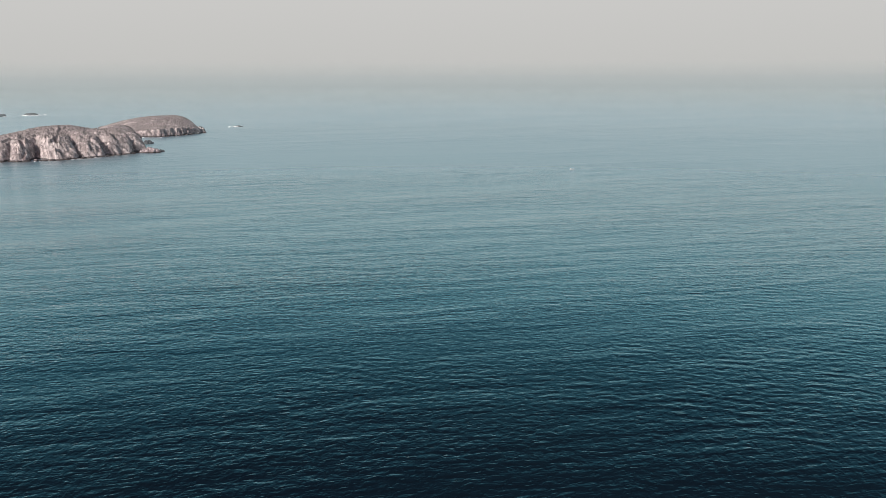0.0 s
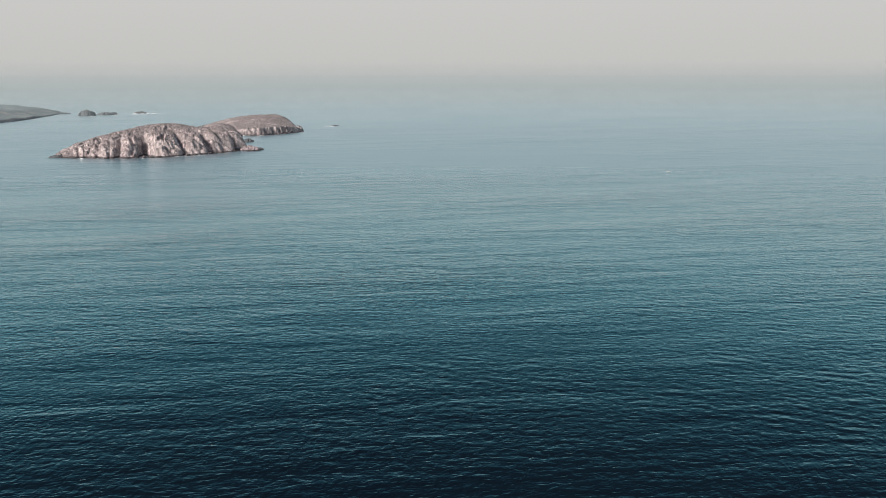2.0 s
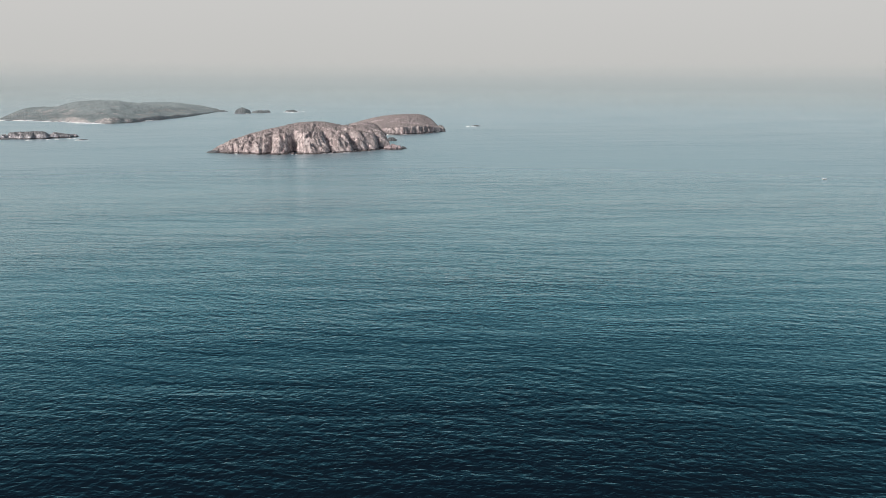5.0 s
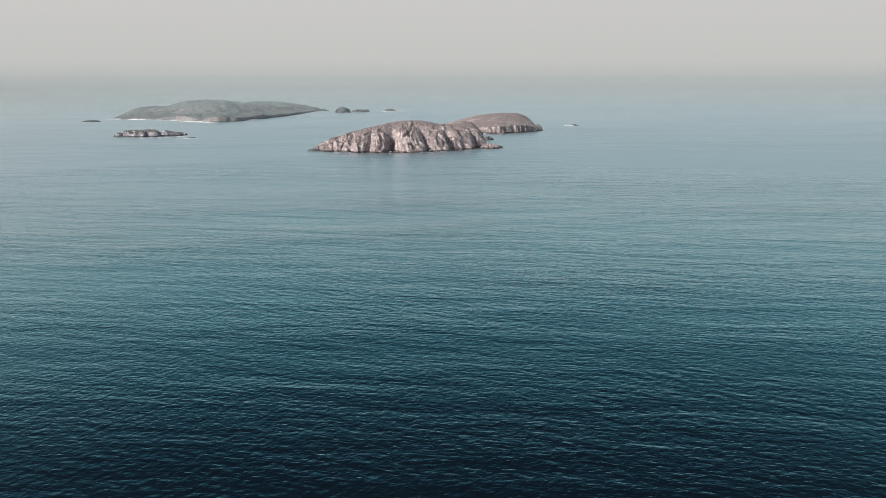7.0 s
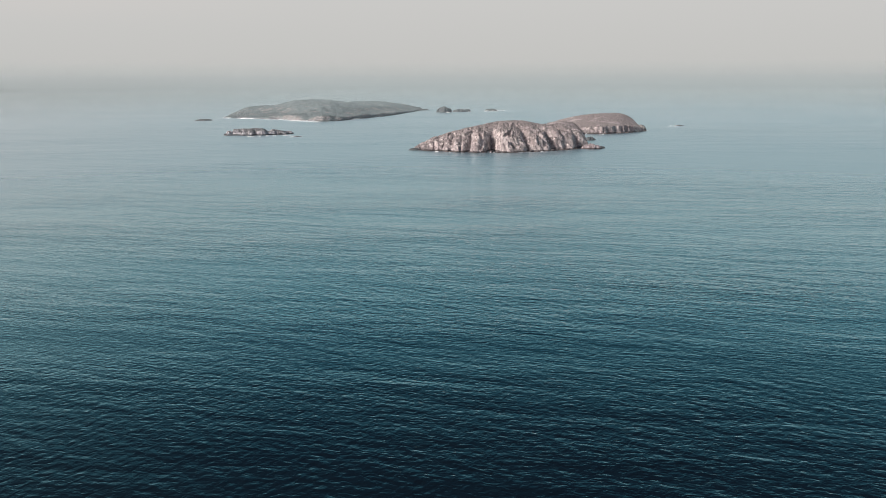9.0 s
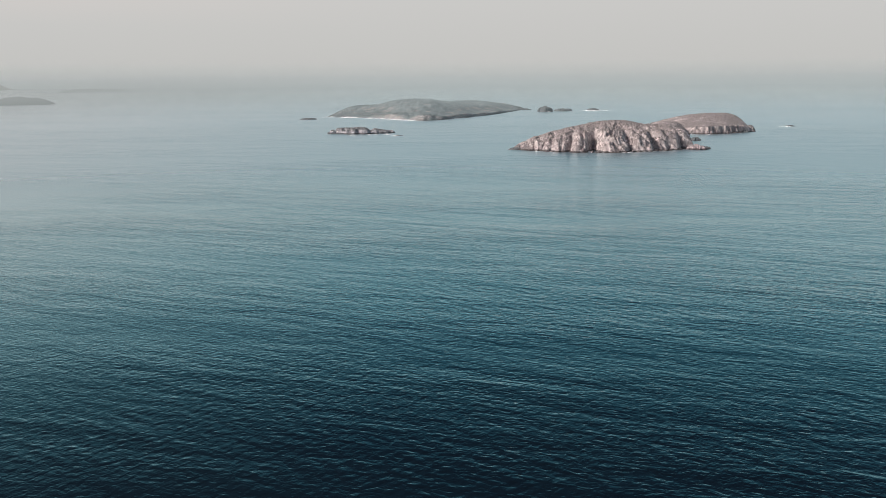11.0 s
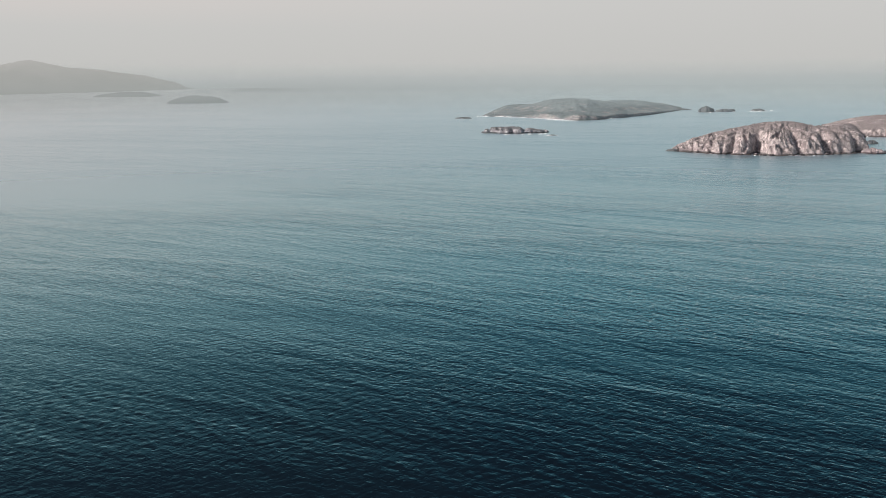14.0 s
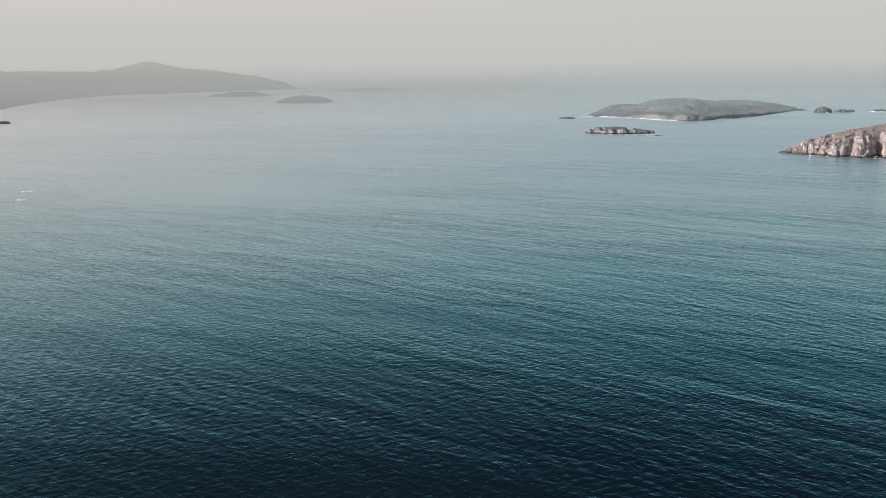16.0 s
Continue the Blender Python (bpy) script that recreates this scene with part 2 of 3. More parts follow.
def lattice(x, y, z):
    """Smooth value noise on a repeating lattice."""
    i, j, k = (np.floor(a).astype(int) for a in (x, y, z))
    fx, fy, fz = x - i, y - j, z - k
    fx, fy, fz = (f * f * f * (f * (f * 6 - 15) + 10) for f in (fx, fy, fz))

    def at(a, b, c):
        return TABLE[(i + a) & 63, (j + b) & 63, (k + c) & 63]
    x0 = (at(0, 0, 0) * (1 - fx) + at(1, 0, 0) * fx) * (1 - fy) + (at(0, 1, 0) * (1 - fx) + at(1, 1, 0) * fx) * fy
    x1 = (at(0, 0, 1) * (1 - fx) + at(1, 0, 1) * fx) * (1 - fy) + (at(0, 1, 1) * (1 - fx) + at(1, 1, 1) * fx) * fy
    return np.clip((x0 * (1 - fz) + x1 * fz) * 1.5, -1, 1)


def ease(a, b, x):
    s = np.clip((x - a) / (b - a), 0, 1)
    return s * s * (3 - 2 * s)


def land(name, height, us, vs, mat):
    """Ground as a grid over us and vs, with its shore under the water."""
    u, v = np.meshgrid(us, vs)
    z = height(u, v)
    return mesh_from(name, np.stack([u, v, z], -1), grid_faces(len(vs), len(us)), mat)


def lump(rng, size, rough=0.25, level=2):
    """Corners and faces of an uneven stone or clump about its base."""
    bm = bmesh.new()
    bmesh.ops.create_icosphere(bm, subdivisions=level, radius=1.0)
    co = np.array([v.co[:] for v in bm.verts])
    fa = np.array([[v.index for v in f.verts] for f in bm.faces])
    bm.free()
    o = rng.uniform(0, 50, 3)
    co *= 1 + rough * wobble(co[:, 0] * 1.3 + o[0], co[:, 1] * 1.3 + o[1], co[:, 2] * 1.3 + o[2], 3)[:, None] * 1.6
    return co * np.asarray(size), fa


def clumps(name, spots, rng, mat, size, level=1):
    """Many clumps in one mesh: spots are rows of x, y, z."""
    kinds = [lump(rng, (1, 1, 0.45), 0.35, level) for _ in range(6)]
    vs, fs, n = [], [], 0
    for x, y, z in spots:
        co, fa = kinds[rng.randint(6)]
        s, a = size * rng.uniform(0.5, 1.4), rng.uniform(0, 6.28)
        c, q = math.cos(a), math.sin(a)
        co = np.stack([co[:, 0] * c - co[:, 1] * q, co[:, 0] * q + co[:, 1] * c, co[:, 2]], -1) * s + (x, y, z)
        vs.append(co)
        fs.append(fa + n)
        n += len(co)
    return mesh_from(name, np.concatenate(vs), np.concatenate(fs), mat)


def foam_patch(name, rng, length, width, high=0.3):
    """A long uneven patch of foam on the water, raised to about high so that it shows from the camera."""
    n = max(12, int(length / 0.8))
    s = np.linspace(-1, 1, n)
    torn = np.clip(0.55 + 1.5 * wobble(s * n * 0.13 + rng.uniform(0, 40), 7.0, 0.0, 2), 0.03, 1)
    half = torn * 0.5 * width * np.sqrt(np.clip(1 - s ** 2, 0, 1)) * (0.55 + 0.75 * np.abs(wobble(s * n * 0.11 + rng.uniform(0, 40), 0.0, 0.0, 3)))
    mid = 0.35 * width * wobble(s * n * 0.05 + rng.uniform(0, 40), 3.0, 0.0, 2)
    up = high * (0.25 + 1.3 * np.abs(wobble(s * n * 0.17 + rng.uniform(0, 40), 1.0, 0.0, 2))) * np.clip(1 - s ** 2, 0, 1) ** 0.5 * torn - 0.1 * (torn < 0.1)
    x = s * length / 2
    rows = [np.stack([x, mid + half * side, z], -1) for side, z in ((-1, up * 0 - 0.25), (-0.8, up * 0.35), (0.1, up), (0.8, up * 0.45), (1, up * 0 - 0.25))]
    return mesh_from(name, np.stack(rows), grid_faces(5, n), FOAM)


# ---- sea and horizon ----
def sea_sheet():
    step, r, rs = 0.0036, 96.0, [0.0, 30.0, 60.0, 85.0]
    while r < 520:
        rs.append(r)
        r *= 1 + step
    while r < 4990:
        rs.append(r)
        r *= 1.013
    rs = np.array(rs + [4990.0])
    fine = np.radians(np.arange(-82, 31.01, 0.17))
    rest = np.linspace(fine[-1], fine[0] + 2 * math.pi, 60)[1:]
    az = np.concatenate([fine, rest])
    R, A = np.meshgrid(rs, az, indexing="ij")
    x, y = R * np.sin(A), R * np.cos(A)
    cell = np.gradient(rs)[:, None] + 0 * A
    rng = np.random.RandomState(3)
    z = np.zeros_like(x)
    side = np.where(A > fine[-1], 0.0, 1.0)
    for i in range(34):
        lam = 1.0 * (3.4 / 1.0) ** (i / 33.0) * rng.uniform(0.93, 1.07)
        a = radians(WAVE_AZ) + rng.normal(0, 0.75)
        keep = np.clip(lam / (2.6 * cell) - 0.5, 0, 1) * side
        amp = 0.012 * lam / (2 * math.pi) * (1.25 - 0.5 * i / 33)
        z += keep * amp * np.sin(2 * math.pi / lam * (x * math.sin(a) + y * math.cos(a)) + rng.uniform(0, 6.28))
    gust = 0.75 + 0.5 * wobble(x / 60, y / 34, 0.0, 2)
    z *= gust * (1 - ease(180, 480, R))
    me = mesh_from("sea", np.stack([x, y, z], -1), grid_faces(len(rs), len(az)), WATER)
    return tagged(new("sea", me), "wide dark teal sea with small wind ripples", "water", kind="structure")


sea_sheet()

HAZE_TOP = 4000.0
HAZE = backdrop_material([
    (0.0, (0.315, 0.355, 0.360)), (0.007, (0.340, 0.370, 0.372)), (0.017, (0.385, 0.398, 0.390)), (0.032, (0.432, 0.430, 0.418)),
    (0.112, (0.462, 0.457, 0.446)), (0.22, (0.405, 0.458, 0.464)), (0.40, (0.275, 0.385, 0.420)), (0.65, (0.185, 0.300, 0.350)), (1.0, (0.125, 0.22, 0.29))], HAZE_TOP, 0.6)


def haze_sheet(r, rise, full, top, label, end=-64):
    """An added glowing sheet for aerial haze, in which the far sea loses its edge; it thins out before the hazy coast.
    """
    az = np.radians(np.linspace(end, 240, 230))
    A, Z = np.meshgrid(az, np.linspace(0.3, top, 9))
    mat = haze_sheet_material("haze_sheet", r, (0.295, 0.336, 0.340), rise, full, top * 0.4, top, end)
    me = mesh_from("haze_glow_sheet", np.stack([r * np.sin(A), r * np.cos(A), Z], -1), grid_faces(9, len(az)), mat)
    return tagged(new("haze_glow_sheet", me), label, "mist", kind="structure")


haze_sheet(960, 24, 0.45, 78, "thin glowing sheet put in for haze before the scrub island", -100)
haze_sheet(1250, 22, 0.28, 80, "thin glowing sheet put in for haze over the scrub island", -100)
haze_sheet(1560, 20, 0.34, 80, "thin glowing sheet put in for haze behind the scrub island", -100)
haze_sheet(2050, 18, 0.50, 84, "glowing sheet put in for sea haze far out")
haze_sheet(2700, 18, 1.0, 80, "low pale glowing sheet put in for sea haze far out")


def haze_backdrop():
    az = np.linspace(0, 2 * math.pi, 181)
    zs = np.linspace(-4, HAZE_TOP, 10)
    A, Z = np.meshgrid(az, zs)
    me = mesh_from("backdrop_haze", np.stack([HAZE_R * np.sin(A), HAZE_R * np.cos(A), Z], -1), grid_faces(10, 181), HAZE)
    return tagged(new("backdrop_haze", me), "pale grey sea haze along the horizon", "sky", kind="structure")


haze_backdrop()


# ---- the rocky island ----
NEAR_AZ, NEAR_R = -22.5, 580.0


def near_front(u):
    return np.where(u < -30, 0.0072, 0.0091) * (u + 30) ** 2


def near_crest(u):
    t = np.clip((-17 - u) / 67, 0, 1)
    left = 17.8 * (1 - 0.80 * t ** 1.4 - 0.20 * t ** 8)
    right = 17.4 * (1 - 0.08 * ease(-2, 10, u) - 0.10 * ease(14, 36, u) - 0.82 * np.clip((u + 17) / 58, 0, 1) ** 14)
    return np.where(u < -17, left, right + 0.4 * np.exp(-((u + 15) / 6) ** 2)) - 0.7 * np.exp(-((u - 0) / 5) ** 2)


# bearing across, width, depth, drift down the slope
GULLIES = [(-55, 2.2, 4.0, 2), (-41.7, 1.8, 7.0, 0), (-26.9, 4.2, 22.0, 3.4), (-7.1, 2.4, 8.0, 11), (8.0, 2.6, 9.0, 12.4), (17.5, 2.2, 7.0, 10),
           (28.0, 1.8, 6.0, 6), (-68, 2.0, 2.5, 2), (-48.0, 1.6, 2.2, 1), (-33.5, 1.4, 2.4, -2)]


def blocks(u, v, size, stretch, seed):
    """Broken rock: each cell of an uneven net has a level and a tilt of its own; about -1 to 1, and the joints."""
    a, b = u / size, v / (size * stretch)
    i, j = np.floor(a).astype(int), np.floor(b).astype(int)
    best, second, level = np.full(u.shape, 9.0), np.full(u.shape, 9.0), np.zeros(u.shape)
    for di in (-1, 0, 1):
        for dj in (-1, 0, 1):
            p, q = (i + di) & 63, (j + dj) & 63
            dx = i + di + 0.5 + 0.48 * TABLE[p, q, seed] - a
            dy = j + dj + 0.5 + 0.48 * TABLE[p, q, seed + 1] - b
            dist = np.hypot(dx, dy)
            here = 0.6 * TABLE[p, q, seed + 2] - 0.95 * (dx * TABLE[p, q, seed + 3] + dy * TABLE[p, q, seed + 4])
            closer = dist < best
            second = np.where(closer, best, np.minimum(second, dist))
            level = np.where(closer, here, level)
            best = np.where(closer, dist, best)
    return level, np.clip(1 - (second - best) / 0.16, 0, 1)


def cliff_height(u, v):
    top = np.clip(near_crest(u), 0, None)
    s = v - near_front(u)
    warp = 1.6 * wobble(u / 9, v / 14, 0.0, 3)
    cut = np.zeros_like(u)
    for at, w, deep, drift in GULLIES:
        line = at + drift * (1 - np.clip(s, 0, 40) / 40) - 0.35 * drift
        cut += deep * np.exp(-(np.abs(u + warp - line) / w) ** 1.6)
    dip = u + (0.1 + 0.65 * ease(-24, -6, u)) * s
    ribs = 0.7 * wobble(u / 3.0, v / 4.5, 1.0, 4, 0.65, True) + 2.1 * wobble(u / 10, v / 12, 5.0, 3)
    ribs = ribs + (1.0 + 4.0 * ease(-20, 0, u)) * wobble(dip / 6.5, s / 30, 3.0, 2, 0.5, True)
    big, joint = blocks(dip + 0.8 * warp, v + 1.5 * warp, 6.4, 1.05, 3)
    small, crack = blocks(dip + 0.4 * warp, v, 2.4, 0.9, 11)
    chip, _ = blocks(dip, v + 0.5 * warp, 1.15, 0.7, 31)
    bare = 1 - 0.8 * ease(24, 52, s)
    ribs = 0.62 * ribs + bare * (1.7 * big + 0.5 * small - 0.5 * joint - 0.2 * crack)
    s = s - cut * np.clip(1.15 - s / 80, 0.25, 1) + ribs
    k = np.clip(top / 18, 0.12, 1)
    rise = 0.60 * np.clip(s / (15 * k + 1.5), 0, 1) ** 0.75 + 0.40 * np.clip((s - 2) / (46 * k + 2), 0, 1) ** 0.8
    back = 1 - ease(66 * k + 6, 140 * k + 12, s)
    z = top * rise * (back + (1 - 0.65 * ease(34, 110, s) - back) * ease(-2, 12, u))
    z += (0.75 * wobble(u / 2.2, v / 3.0, 0.3, 4, 0.62) + 0.75 * wobble(u / 6, v / 8, 2.0, 3, 0.5, True) - 0.2) * (1.25 - 0.55 * ease(0.6, 0.95, rise)) * np.clip(z / 4, 0, 1)
    z += bare * (1.0 * big + 0.6 * small + 0.35 * chip - 0.3 * joint - 0.25 * crack) * np.clip(z / 4, 0, 1)
    z = np.where(s < 0, np.maximum(-3, s * 0.8), z) - np.where(top <= 0, 3.0, 0.0)
    return np.where((s > 20) & (z < 0.6), -1.5, z)


def headland_height(u, v):
    # the lower hill behind, joined by a neck
    front = 198 + 0.012 * (u - 62) ** 2 + np.where(u > 62, 0.55 * (u - 62), 0)
    s = v - front + 2.0 * wobble(u / 7, v / 9, 3.0, 4, 0.6) + 2.5 * wobble(u / 13, v / 18, 8.0, 2)
    top = 13.0 * np.clip(1 - (np.abs(u - 66) / np.where(u > 66, 39, 52)) ** np.where(u > 66, 6.0, 1.9), 0, 1)
    big, joint = blocks(u, v, 4.0, 0.8, 21)
    s = s + 1.4 * big - 0.5 * joint
    rise = 0.5 * np.clip(s / 3.4, 0, 1) ** 0.8 + 0.5 * ease(4, 75, s)
    z = top * rise * (1 - ease(110, 190, s))
    z += 0.45 * wobble(u / 3, v / 4, 0.3, 3) * np.clip(z / 3, 0, 1)
    hill = np.where(s < 0, np.maximum(-3, s * 0.8), z) - np.where(top <= 0, 3.0, 0.0)
    hill = np.where((s > 20) & (hill < 0.5), -1.5, hill)
    # neck
    c = 17 + (v - 70) * 0.07
    n = (7.6 + 2.2 * ease(140, 230, v)) * np.clip(1 - (np.abs(u - c) / 21) ** 2.2, 0, 1) * ease(40, 80, v) * (1 - ease(230, 290, v))
    n += 0.5 * wobble(u / 3, v / 4, 6.3, 3) * np.clip(n / 3, 0, 1) - 0.4
    return np.maximum(hill, n)


def scatter(rng, height, box, count, test):
    spots = []
    while len(spots) < count:
        u = rng.uniform(box[0], box[1], 4000)
        v = rng.uniform(box[2], box[3], 4000)
        z = height(u, v)
        g = np.hypot(height(u + 0.7, v) - z, height(u, v + 0.7) - z) / 0.7
        ok = test(z, g, rng.uniform(0, 1, 4000))
        spots += list(zip(u[ok], v[ok], z[ok]))
    return spots[:count]


def rocky_island():
    rng = np.random.RandomState(11)
    isle = thing("rocky_island", "rugged island of pinkish grey cliffs with dry brown scrub on top", "island", NEAR_AZ, NEAR_R)
    part("cliff", land("cliff", cliff_height, np.arange(-90, 46, 0.38), np.arange(-6, 160, 0.45), ROCK), isle,
         "weathered pinkish grey cliff cut by dark gullies")
    part("headland", land("headland", headland_height, np.arange(-12, 124, 0.6), np.arange(35, 400, 0.8), ROCK), isle,
         "low brown hill with pale cliffs at its foot")
    s = scatter(rng, cliff_height, (-80, 40, 0, 70), 1500, lambda z, g, q: (z > 4) & (g < 0.75) & (q < 0.9))
    tagged(part("scrub", clumps("scrub", s, rng, SCRUB, 0.38), isle, "low dry brown scrub"), kind="stuff")
    s = scatter(rng, headland_height, (0, 118, 60, 330), 1500, lambda z, g, q: (z > 4) & (g < 0.5))
    tagged(part("scrub", clumps("headland_scrub", s, rng, SCRUB, 0.5), isle, "low dry brown scrub"), kind="stuff")
    # boulders along the foot of the cliff
    stones = [mesh_from("boulder", *lump(rng, (1.25, 0.9, 0.75), 0.3, 2), ROCK) for _ in range(5)]
    for _ in range(70):
        u = rng.uniform(-82, 38)
        b = part("boulder", stones[rng.randint(5)], isle)
        b.matrix_basis = pose(u, near_front(np.array(u)) + rng.uniform(-1.0, 3.5), rng.uniform(-0.1, 0.35), 0, 0, rng.uniform(0, 360))
        k = rng.uniform(0.5, 1.5)
        b.scale = (k, k, k * rng.uniform(0.6, 1.1))
    for _ in range(26):
        u = rng.uniform(46, 104)
        b = part("boulder", stones[rng.randint(5)], isle)
        b.matrix_basis = pose(u, 198 + 0.012 * (u - 62) ** 2 + (0.55 * (u - 62) if u > 62 else 0) + rng.uniform(-2, 3), 0.1, 0, 0, rng.uniform(0, 360))
        k = rng.uniform(0.7, 1.8)
        b.scale = (k, k, k * 0.8)
    return isle


rocky_island()


def rock_mass(name, label, az, r, length, depth, high, seed, mat, category="rock", power=2.0, rough=0.35, cell=None, group="", wall=0.0, skew=0.0, notch=None):
    """A low rock in the sea with an uneven outline, steep towards the water."""
    rng = np.random.RandomState(seed)
    o = rng.uniform(0, 40, 3)
    cell = cell or max(length / 90, 0.15)
    e = thing(name, label, category, az, r, group)

    def height(u, v):
        q = (np.abs(u) / (length / 2)) ** power + (np.abs(v) / (depth / 2)) ** 2
        q = q + rough * wobble(u / length * 7 + o[0], v / depth * 3 + o[1], o[2], 4)
        z = high * np.sign(1 - q) * np.abs(1 - q) ** 0.55
        if wall:
            z = np.where(q < 1, high * (0.8 * np.clip((1 - q) * wall, 0, 1) ** 0.7 + 0.25 * (1 - q)), z)
        z = z + high * rough * (0.6 * wobble(u / length * 12 + o[1], v / depth * 4, o[0], 4, 0.55, True) - 0.2) * (z > 0)
        z = np.where(z > 0, z * (1 - skew * np.clip((u + 0.1 * length) / (length * 0.6), 0, 1)), z)
        if notch:
            z = np.where(z > 0, z * (1 - notch[2] * np.exp(-((u - notch[0]) / notch[1]) ** 2)), z)
        return np.clip(z, -1.5, None)
    part("rock", land("rock", height, np.arange(-length * 0.62, length * 0.62, cell), np.arange(-depth * 0.7, depth * 0.7, max(cell, depth / 60)), mat), e)
    return e


rock_mass("rock_islet", "low pinkish rock islet beside the island", -18.65, 619, 14, 9, 3.3, 21, ISLET, "islet")
rock_mass("dark_rock", "dark wet rock at the end of the islet", -18.0, 624, 5.5, 4, 1.6, 22, REEF)
rock_mass("dark_rock", "dark wet rock ledge off the island's low point", -30.2, 604, 9, 5, 1.6, 23, REEF)
rock_mass("dark_rock", "dark wet rocks in the cove", -18.75, 705, 9, 12, 2.4, 24, REEF)
rock_mass("rock_stack", "grey rock stack off the headland's point", -15.6, 850, 12, 14, 4.4, 25, FAR_ROCK)
rock_mass("dark_rock", "dark low rocks under the headland", -15.9, 815, 10, 8, 2.0, 26, REEF)
rock_mass("reef", "dark reef just above the water", -13.2, 920, 9, 5, 1.3, 27, REEF, "reef")

rock_mass("slab_island", "small flat rock island with pale streaked sides", -40.3, 798, 56, 34, 5.2, 31, SLAB, "island", 1.6, 0.42, 0.3, wall=2.6, skew=0.45, notch=(9.0, 2.6, 0.5))
rock_mass("reef", "dark reef ledge beside the small flat island", -41.9, 789, 16, 8, 1.0, 32, REEF, "reef")
rock_mass("reef", "dark low reef in white water", -37.85, 758, 8, 4, 0.7, 33, REEF, "reef")


# ---- the far green-grey island ----
FAR_AZ, FAR_R = -36.0, 1010.0


def far_front(u):
    at = [-135, -92, -58, -30, -6, 25, 54, 104, 154, 170]
    to = [125, 92, 66, 20, -4, 26, 80, 185, 340, 380]
    return sum(np.interp(u + d, at, to) for d in (-20, -12, -4, 4, 12, 20)) / 6


def far_height(u, v):
    front = far_front(u) + 7 * wobble(u / 22, v / 40, 0.0, 3)
    top = sum(np.interp(np.clip(u + d, -128, 156), [-128, -122, -112, -95, -76, -60, -46, -26, 9, 49, 91, 129, 148, 156], [0, 3.9, 6.6, 7.9, 8.8, 11.4, 16.0, 18.6, 17.4, 14.2, 10.8, 5.8, 2.6, 0]) for d in (-7, 0, 7)) / 3 * ((u > -128) & (u < 156))
    s = v - front
    z = top * (0.28 * np.clip(s / 8, 0, 1) ** 0.8 + 0.72 * ease(5, 170, s)) * (1 - ease(240, 380, s))
    z += (2.6 * wobble(u / 26, v / 55, 4.0, 4) + 0.15 * wobble(u / 5, v / 9, 2.0, 3)) * np.clip(z / 6, 0, 1)
    z = np.where(s < 0, np.maximum(-3, s * 0.4), z) - np.where(top <= 0, 3.0, 0.0)
    return np.where((s > 40) & (z < 0.4), -1.5, z)


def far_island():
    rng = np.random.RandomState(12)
    isle = thing("scrub_island", "low scrub in a haze-tinted grey-green island, pale in the sea haze", "island", FAR_AZ, FAR_R)
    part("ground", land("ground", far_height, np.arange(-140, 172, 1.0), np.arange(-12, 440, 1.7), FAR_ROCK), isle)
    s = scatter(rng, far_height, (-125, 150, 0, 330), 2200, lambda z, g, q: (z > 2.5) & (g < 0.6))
    tagged(part("scrub", clumps("hazed_scrub", s, rng, FAR_SCRUB, 0.7), isle, "scrub in a haze-tinted grey-green"), kind="stuff")
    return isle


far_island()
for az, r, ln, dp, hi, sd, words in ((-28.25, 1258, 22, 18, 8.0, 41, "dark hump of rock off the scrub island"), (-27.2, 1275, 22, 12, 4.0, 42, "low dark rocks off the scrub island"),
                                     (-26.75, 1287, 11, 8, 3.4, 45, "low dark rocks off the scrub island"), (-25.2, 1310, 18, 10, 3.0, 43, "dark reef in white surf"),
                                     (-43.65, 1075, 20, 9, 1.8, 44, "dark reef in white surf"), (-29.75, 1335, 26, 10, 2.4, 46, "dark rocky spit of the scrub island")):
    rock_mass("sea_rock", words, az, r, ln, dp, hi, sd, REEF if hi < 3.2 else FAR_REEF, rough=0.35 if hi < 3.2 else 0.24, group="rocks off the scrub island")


# ---- foam ----
def foam(az, r, length, width, seed, label="white surf foam on the water", turn=0.0, high=0.0):
    p = toward(az) * r
    # height grows with range, so that far foam still shows from the camera
    ob = new("surf_foam", foam_patch("surf_foam", np.random.RandomState(seed), length, width, high or 0.8 * r / 1000))
    ob.matrix_basis = pose(p.x, p.y, 0, 0, 0, -az + turn)
    return tagged(ob, label, "foam", "surf round the rocks")


def shore_foam(front, base_az, base_r, us, chance, length, width, high, seed):
    """Broken surf along a shore line given as range past base_r for each place across it."""
    rng = np.random.RandomState(seed)
    for u in us:
        if rng.uniform() > chance(u):
            continue
        v = float(front(np.array(u))) - rng.uniform(0.4, 2.2)
        slope = float(front(np.array(u + 1.0)) - front(np.array(u - 1.0))) / 2
        p = toward(base_az) * (base_r + v) + toward(base_az + 90) * u
        ob = new("surf_foam", foam_patch("surf_foam", rng, length * rng.uniform(0.4, 1.7), width * rng.uniform(0.5, 1.5), high))
        ob.matrix_basis = pose(p.x, p.y, 0, 0, 0, -base_az + math.degrees(math.atan(slope)) + rng.uniform(-6, 6))
        tagged(ob, "white surf foam at the foot of the rocks", "foam", "surf round the rocks")


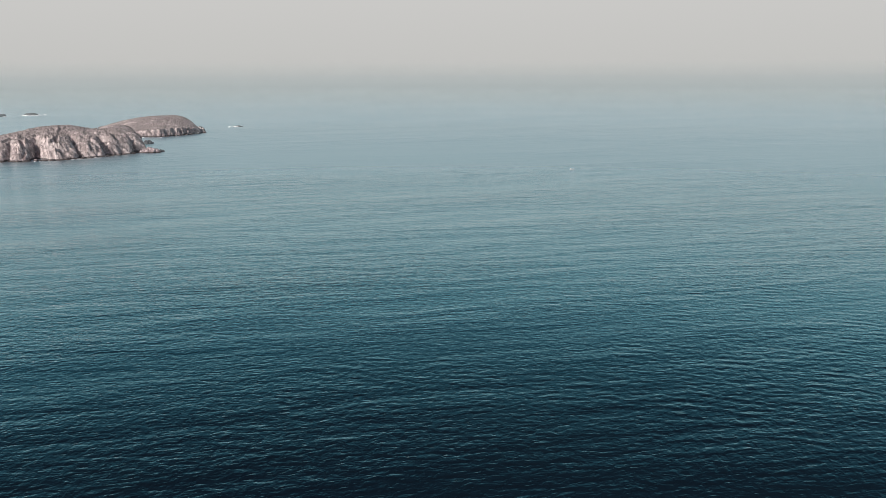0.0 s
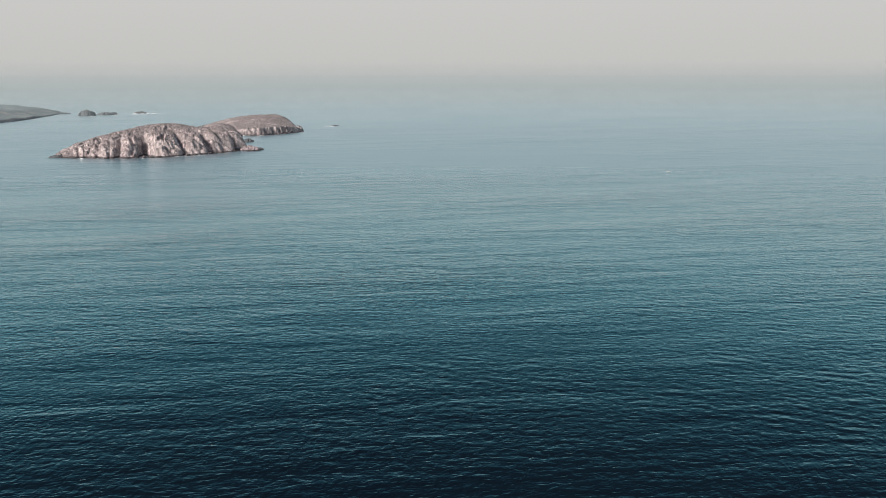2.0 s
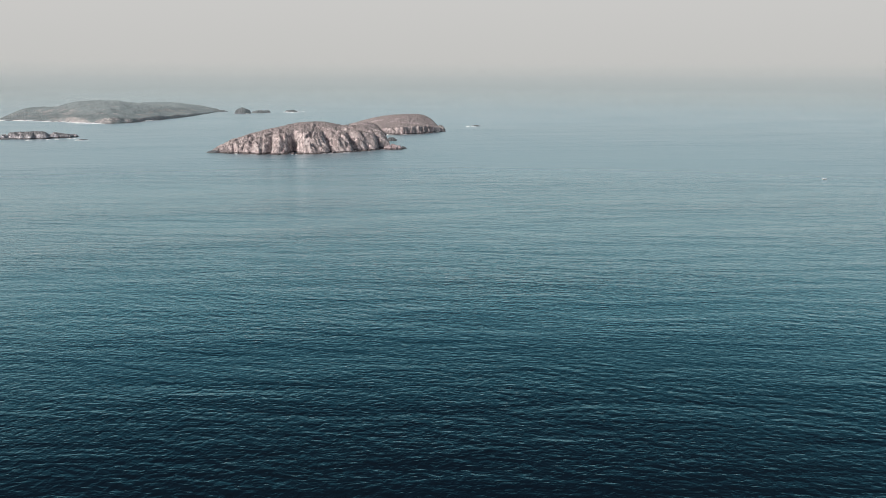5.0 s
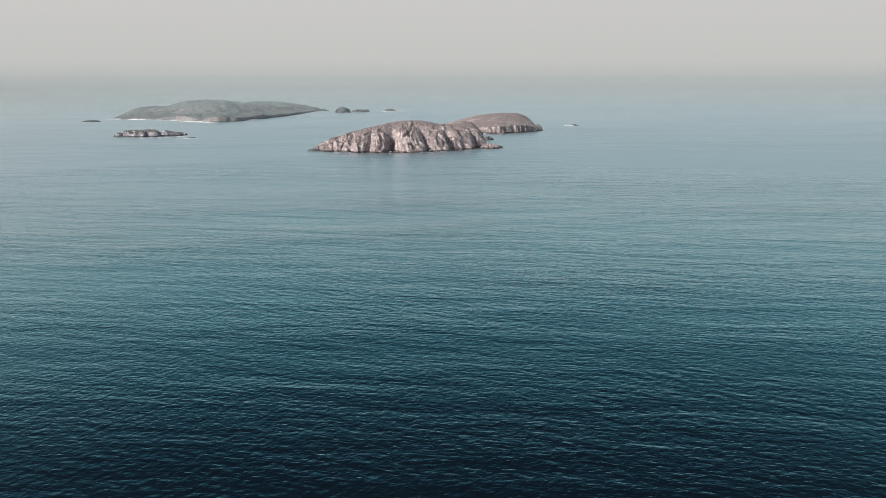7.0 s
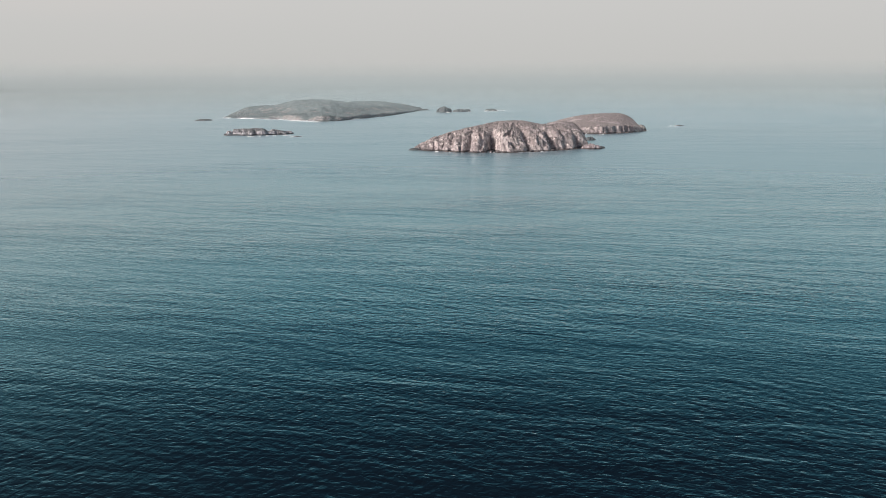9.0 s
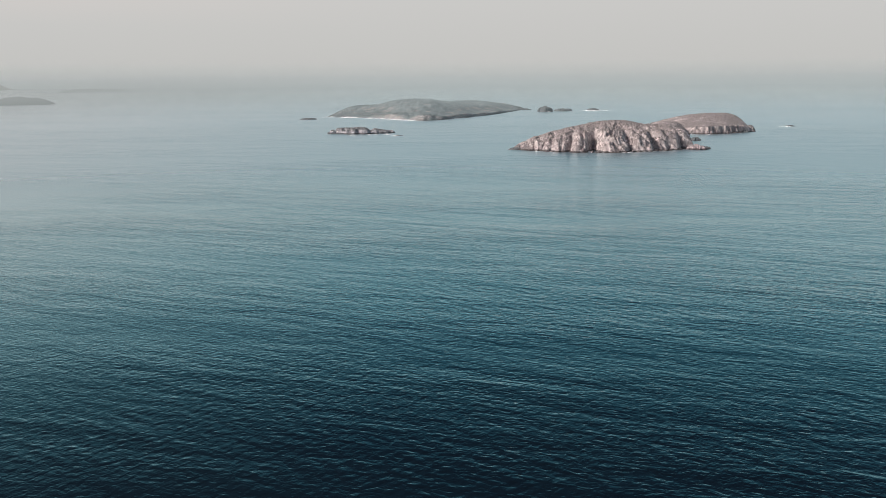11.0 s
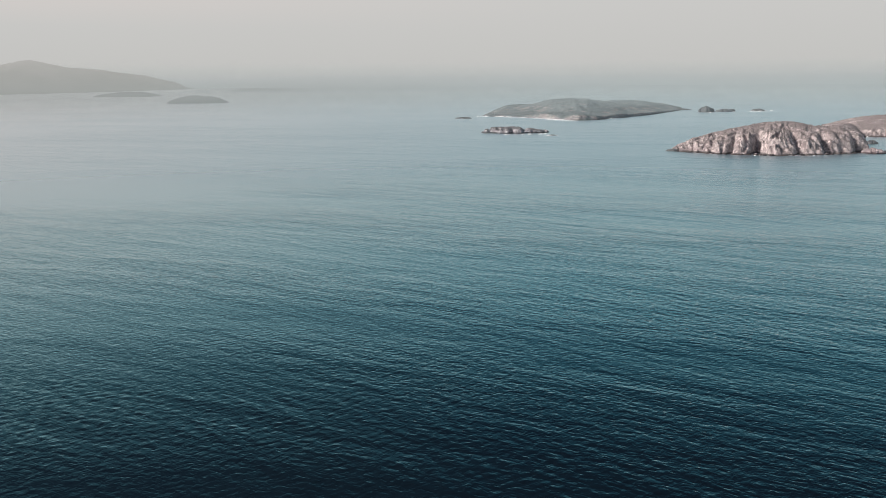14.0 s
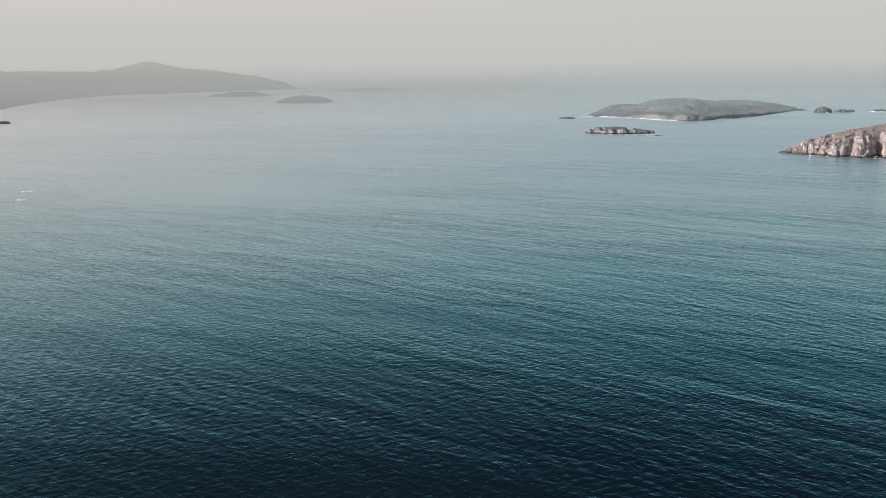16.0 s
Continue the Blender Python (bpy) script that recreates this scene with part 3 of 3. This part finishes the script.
shore_foam(near_front, NEAR_AZ, NEAR_R, np.arange(-80, 38, 3.0), lambda u: 0.9 if -8 < u < 18 else 0.13, 5.0, 1.2, 0.4, 61)
shore_foam(lambda u: 196 + 0.012 * (u - 62) ** 2 + np.where(u > 62, 0.55 * (u - 62), 0), NEAR_AZ, NEAR_R, np.arange(48, 100, 5.0), lambda u: 0.4, 4.0, 1.5, 0.7, 62)
shore_foam(far_front, FAR_AZ, FAR_R, np.arange(-125, 70, 7.0), lambda u: 0.7 if u < 10 else 0.5, 26.0, 5.0, 1.0, 63)
for n, row in enumerate((
        (-15.2, 838, 6, 1.5), (-13.5, 916, 12, 1.6), (-40.6, 767, 16, 1.3), (-39.6, 769, 14, 1.5), (-38.6, 773, 9, 1.3), (-38.1, 778, 8, 1.6),
        (-37.9, 752, 12, 1.3), (-43.9, 1066, 14, 3.4), (-43.2, 1080, 9, 2), (-42.5, 1128, 12, 6), (-28.0, 1240, 8, 3), (-26.8, 1274, 18, 3.4),
        (-25.5, 1296, 16, 6), (-25.1, 1290, 20, 6), (-24.6, 1300, 26, 2))):
    foam(*row, 70 + n)
foam(-77.55, 447, 6.0, 5.0, 95, "small white breaking crest on the sea", 25, 0.1)
foam(-78.0, 416, 5.0, 4.0, 96, "small white breaking crest on the sea", 25, 0.1)
rock_mass("dark_rock", "dark rock ledge near the hazy shore", -78.6, 1215, 24, 10, 3.0, 47, REEF)


# ---- distance, its haze put in as glow ----
HILL = haze_glow_material("haze_glow_hills", (0.208, 0.215, 0.200), (0.330, 0.322, 0.310), 135, (0.170, 0.178, 0.168))
ISLE = haze_glow_material("haze_glow_islets", (0.15, 0.165, 0.165), (0.16, 0.175, 0.172), 20)
ISLE_2 = haze_glow_material("paler_haze_glow_islets", (0.16, 0.175, 0.172), (0.18, 0.193, 0.187), 20)


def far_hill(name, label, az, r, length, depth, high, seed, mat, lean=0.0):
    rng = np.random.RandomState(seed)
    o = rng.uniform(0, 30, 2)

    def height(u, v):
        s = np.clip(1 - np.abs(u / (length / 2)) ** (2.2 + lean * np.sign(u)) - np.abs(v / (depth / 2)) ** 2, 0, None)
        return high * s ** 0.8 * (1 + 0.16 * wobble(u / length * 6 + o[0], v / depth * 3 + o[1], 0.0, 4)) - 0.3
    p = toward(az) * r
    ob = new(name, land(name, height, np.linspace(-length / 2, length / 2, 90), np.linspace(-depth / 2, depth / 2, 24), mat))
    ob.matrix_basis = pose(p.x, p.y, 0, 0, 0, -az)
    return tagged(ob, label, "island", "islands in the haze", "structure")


far_hill("backdrop_islet", "small rounded islet, haze grey put in as glow", -60.6, 1960, 132, 90, 15, 51, ISLE)
far_hill("backdrop_islet", "long low islet, faint haze tone put in as glow", -64.7, 2830, 200, 140, 14, 52, ISLE_2)
far_hill("backdrop_islet", "very low islet, faint haze tone put in as glow", -56.3, 3700, 300, 160, 13, 53, ISLE_2)


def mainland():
    """Coast with haze in its glow, on a grid of bearings and ranges."""
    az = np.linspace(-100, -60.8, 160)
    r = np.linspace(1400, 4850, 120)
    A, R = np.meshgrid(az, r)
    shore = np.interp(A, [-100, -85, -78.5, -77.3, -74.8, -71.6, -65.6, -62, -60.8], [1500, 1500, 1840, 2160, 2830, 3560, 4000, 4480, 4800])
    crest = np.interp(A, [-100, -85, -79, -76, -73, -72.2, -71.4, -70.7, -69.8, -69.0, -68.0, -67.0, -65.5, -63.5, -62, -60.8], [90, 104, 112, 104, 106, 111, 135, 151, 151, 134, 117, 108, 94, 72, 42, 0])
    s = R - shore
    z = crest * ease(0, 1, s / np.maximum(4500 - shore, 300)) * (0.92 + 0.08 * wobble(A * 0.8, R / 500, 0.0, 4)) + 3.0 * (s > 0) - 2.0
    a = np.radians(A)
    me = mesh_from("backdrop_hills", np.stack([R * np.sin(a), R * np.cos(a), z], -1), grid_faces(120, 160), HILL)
    return tagged(new("backdrop_hills", me), "coast with a broad hill rising from the sea, haze put in as glow", "hills", kind="structure")


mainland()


# ---- boat ----
def small_boat(az, r, turn):
    e = thing("small_boat", "tiny white open boat on the water", "boat", az, r)
    e.matrix_basis = e.matrix_basis @ pose(0, 0, 0, 0, 0, turn)
    n = 13
    s = np.linspace(-1, 1, n)
    half = 0.42 * np.clip(1 - np.clip(s, 0, 1) ** 2.2, 0.02, 1) * (0.85 + 0.15 * np.clip(s + 1, 0, 1))
    x = s * 1.1
    rise = 0.36 + 0.14 * np.clip(s, 0, 1) ** 2
    rows = [np.stack([x, -half, rise], -1), np.stack([x, -half * 0.75, 0 * x], -1), np.stack([x, 0 * x, 0 * x - 0.1], -1),
            np.stack([x, half * 0.75, 0 * x], -1), np.stack([x, half, rise], -1), np.stack([x, half * 0.86, rise], -1),
            np.stack([x, half * 0.6, 0 * x + 0.1], -1), np.stack([x, -half * 0.6, 0 * x + 0.1], -1), np.stack([x, -half * 0.86, rise], -1), np.stack([x, -half, rise], -1)]
    part("hull", mesh_from("hull", np.stack(rows), grid_faces(10, n), HULL), e)
    bm = bmesh.new()
    bmesh.ops.create_cube(bm, size=1.0, matrix=Matrix.LocRotScale((-0.95, 0, 0.45), None, (0.22, 0.24, 0.5)))
    bmesh.ops.bevel(bm, geom=bm.edges[:], offset=0.04, segments=2, affect="EDGES")
    me = bpy.data.meshes.new("engine")
    bm.to_mesh(me)
    bm.free()
    me.materials.append(HULL)
    part("engine", me, e)
    return e


small_boat(8.52, 478.0, 10)
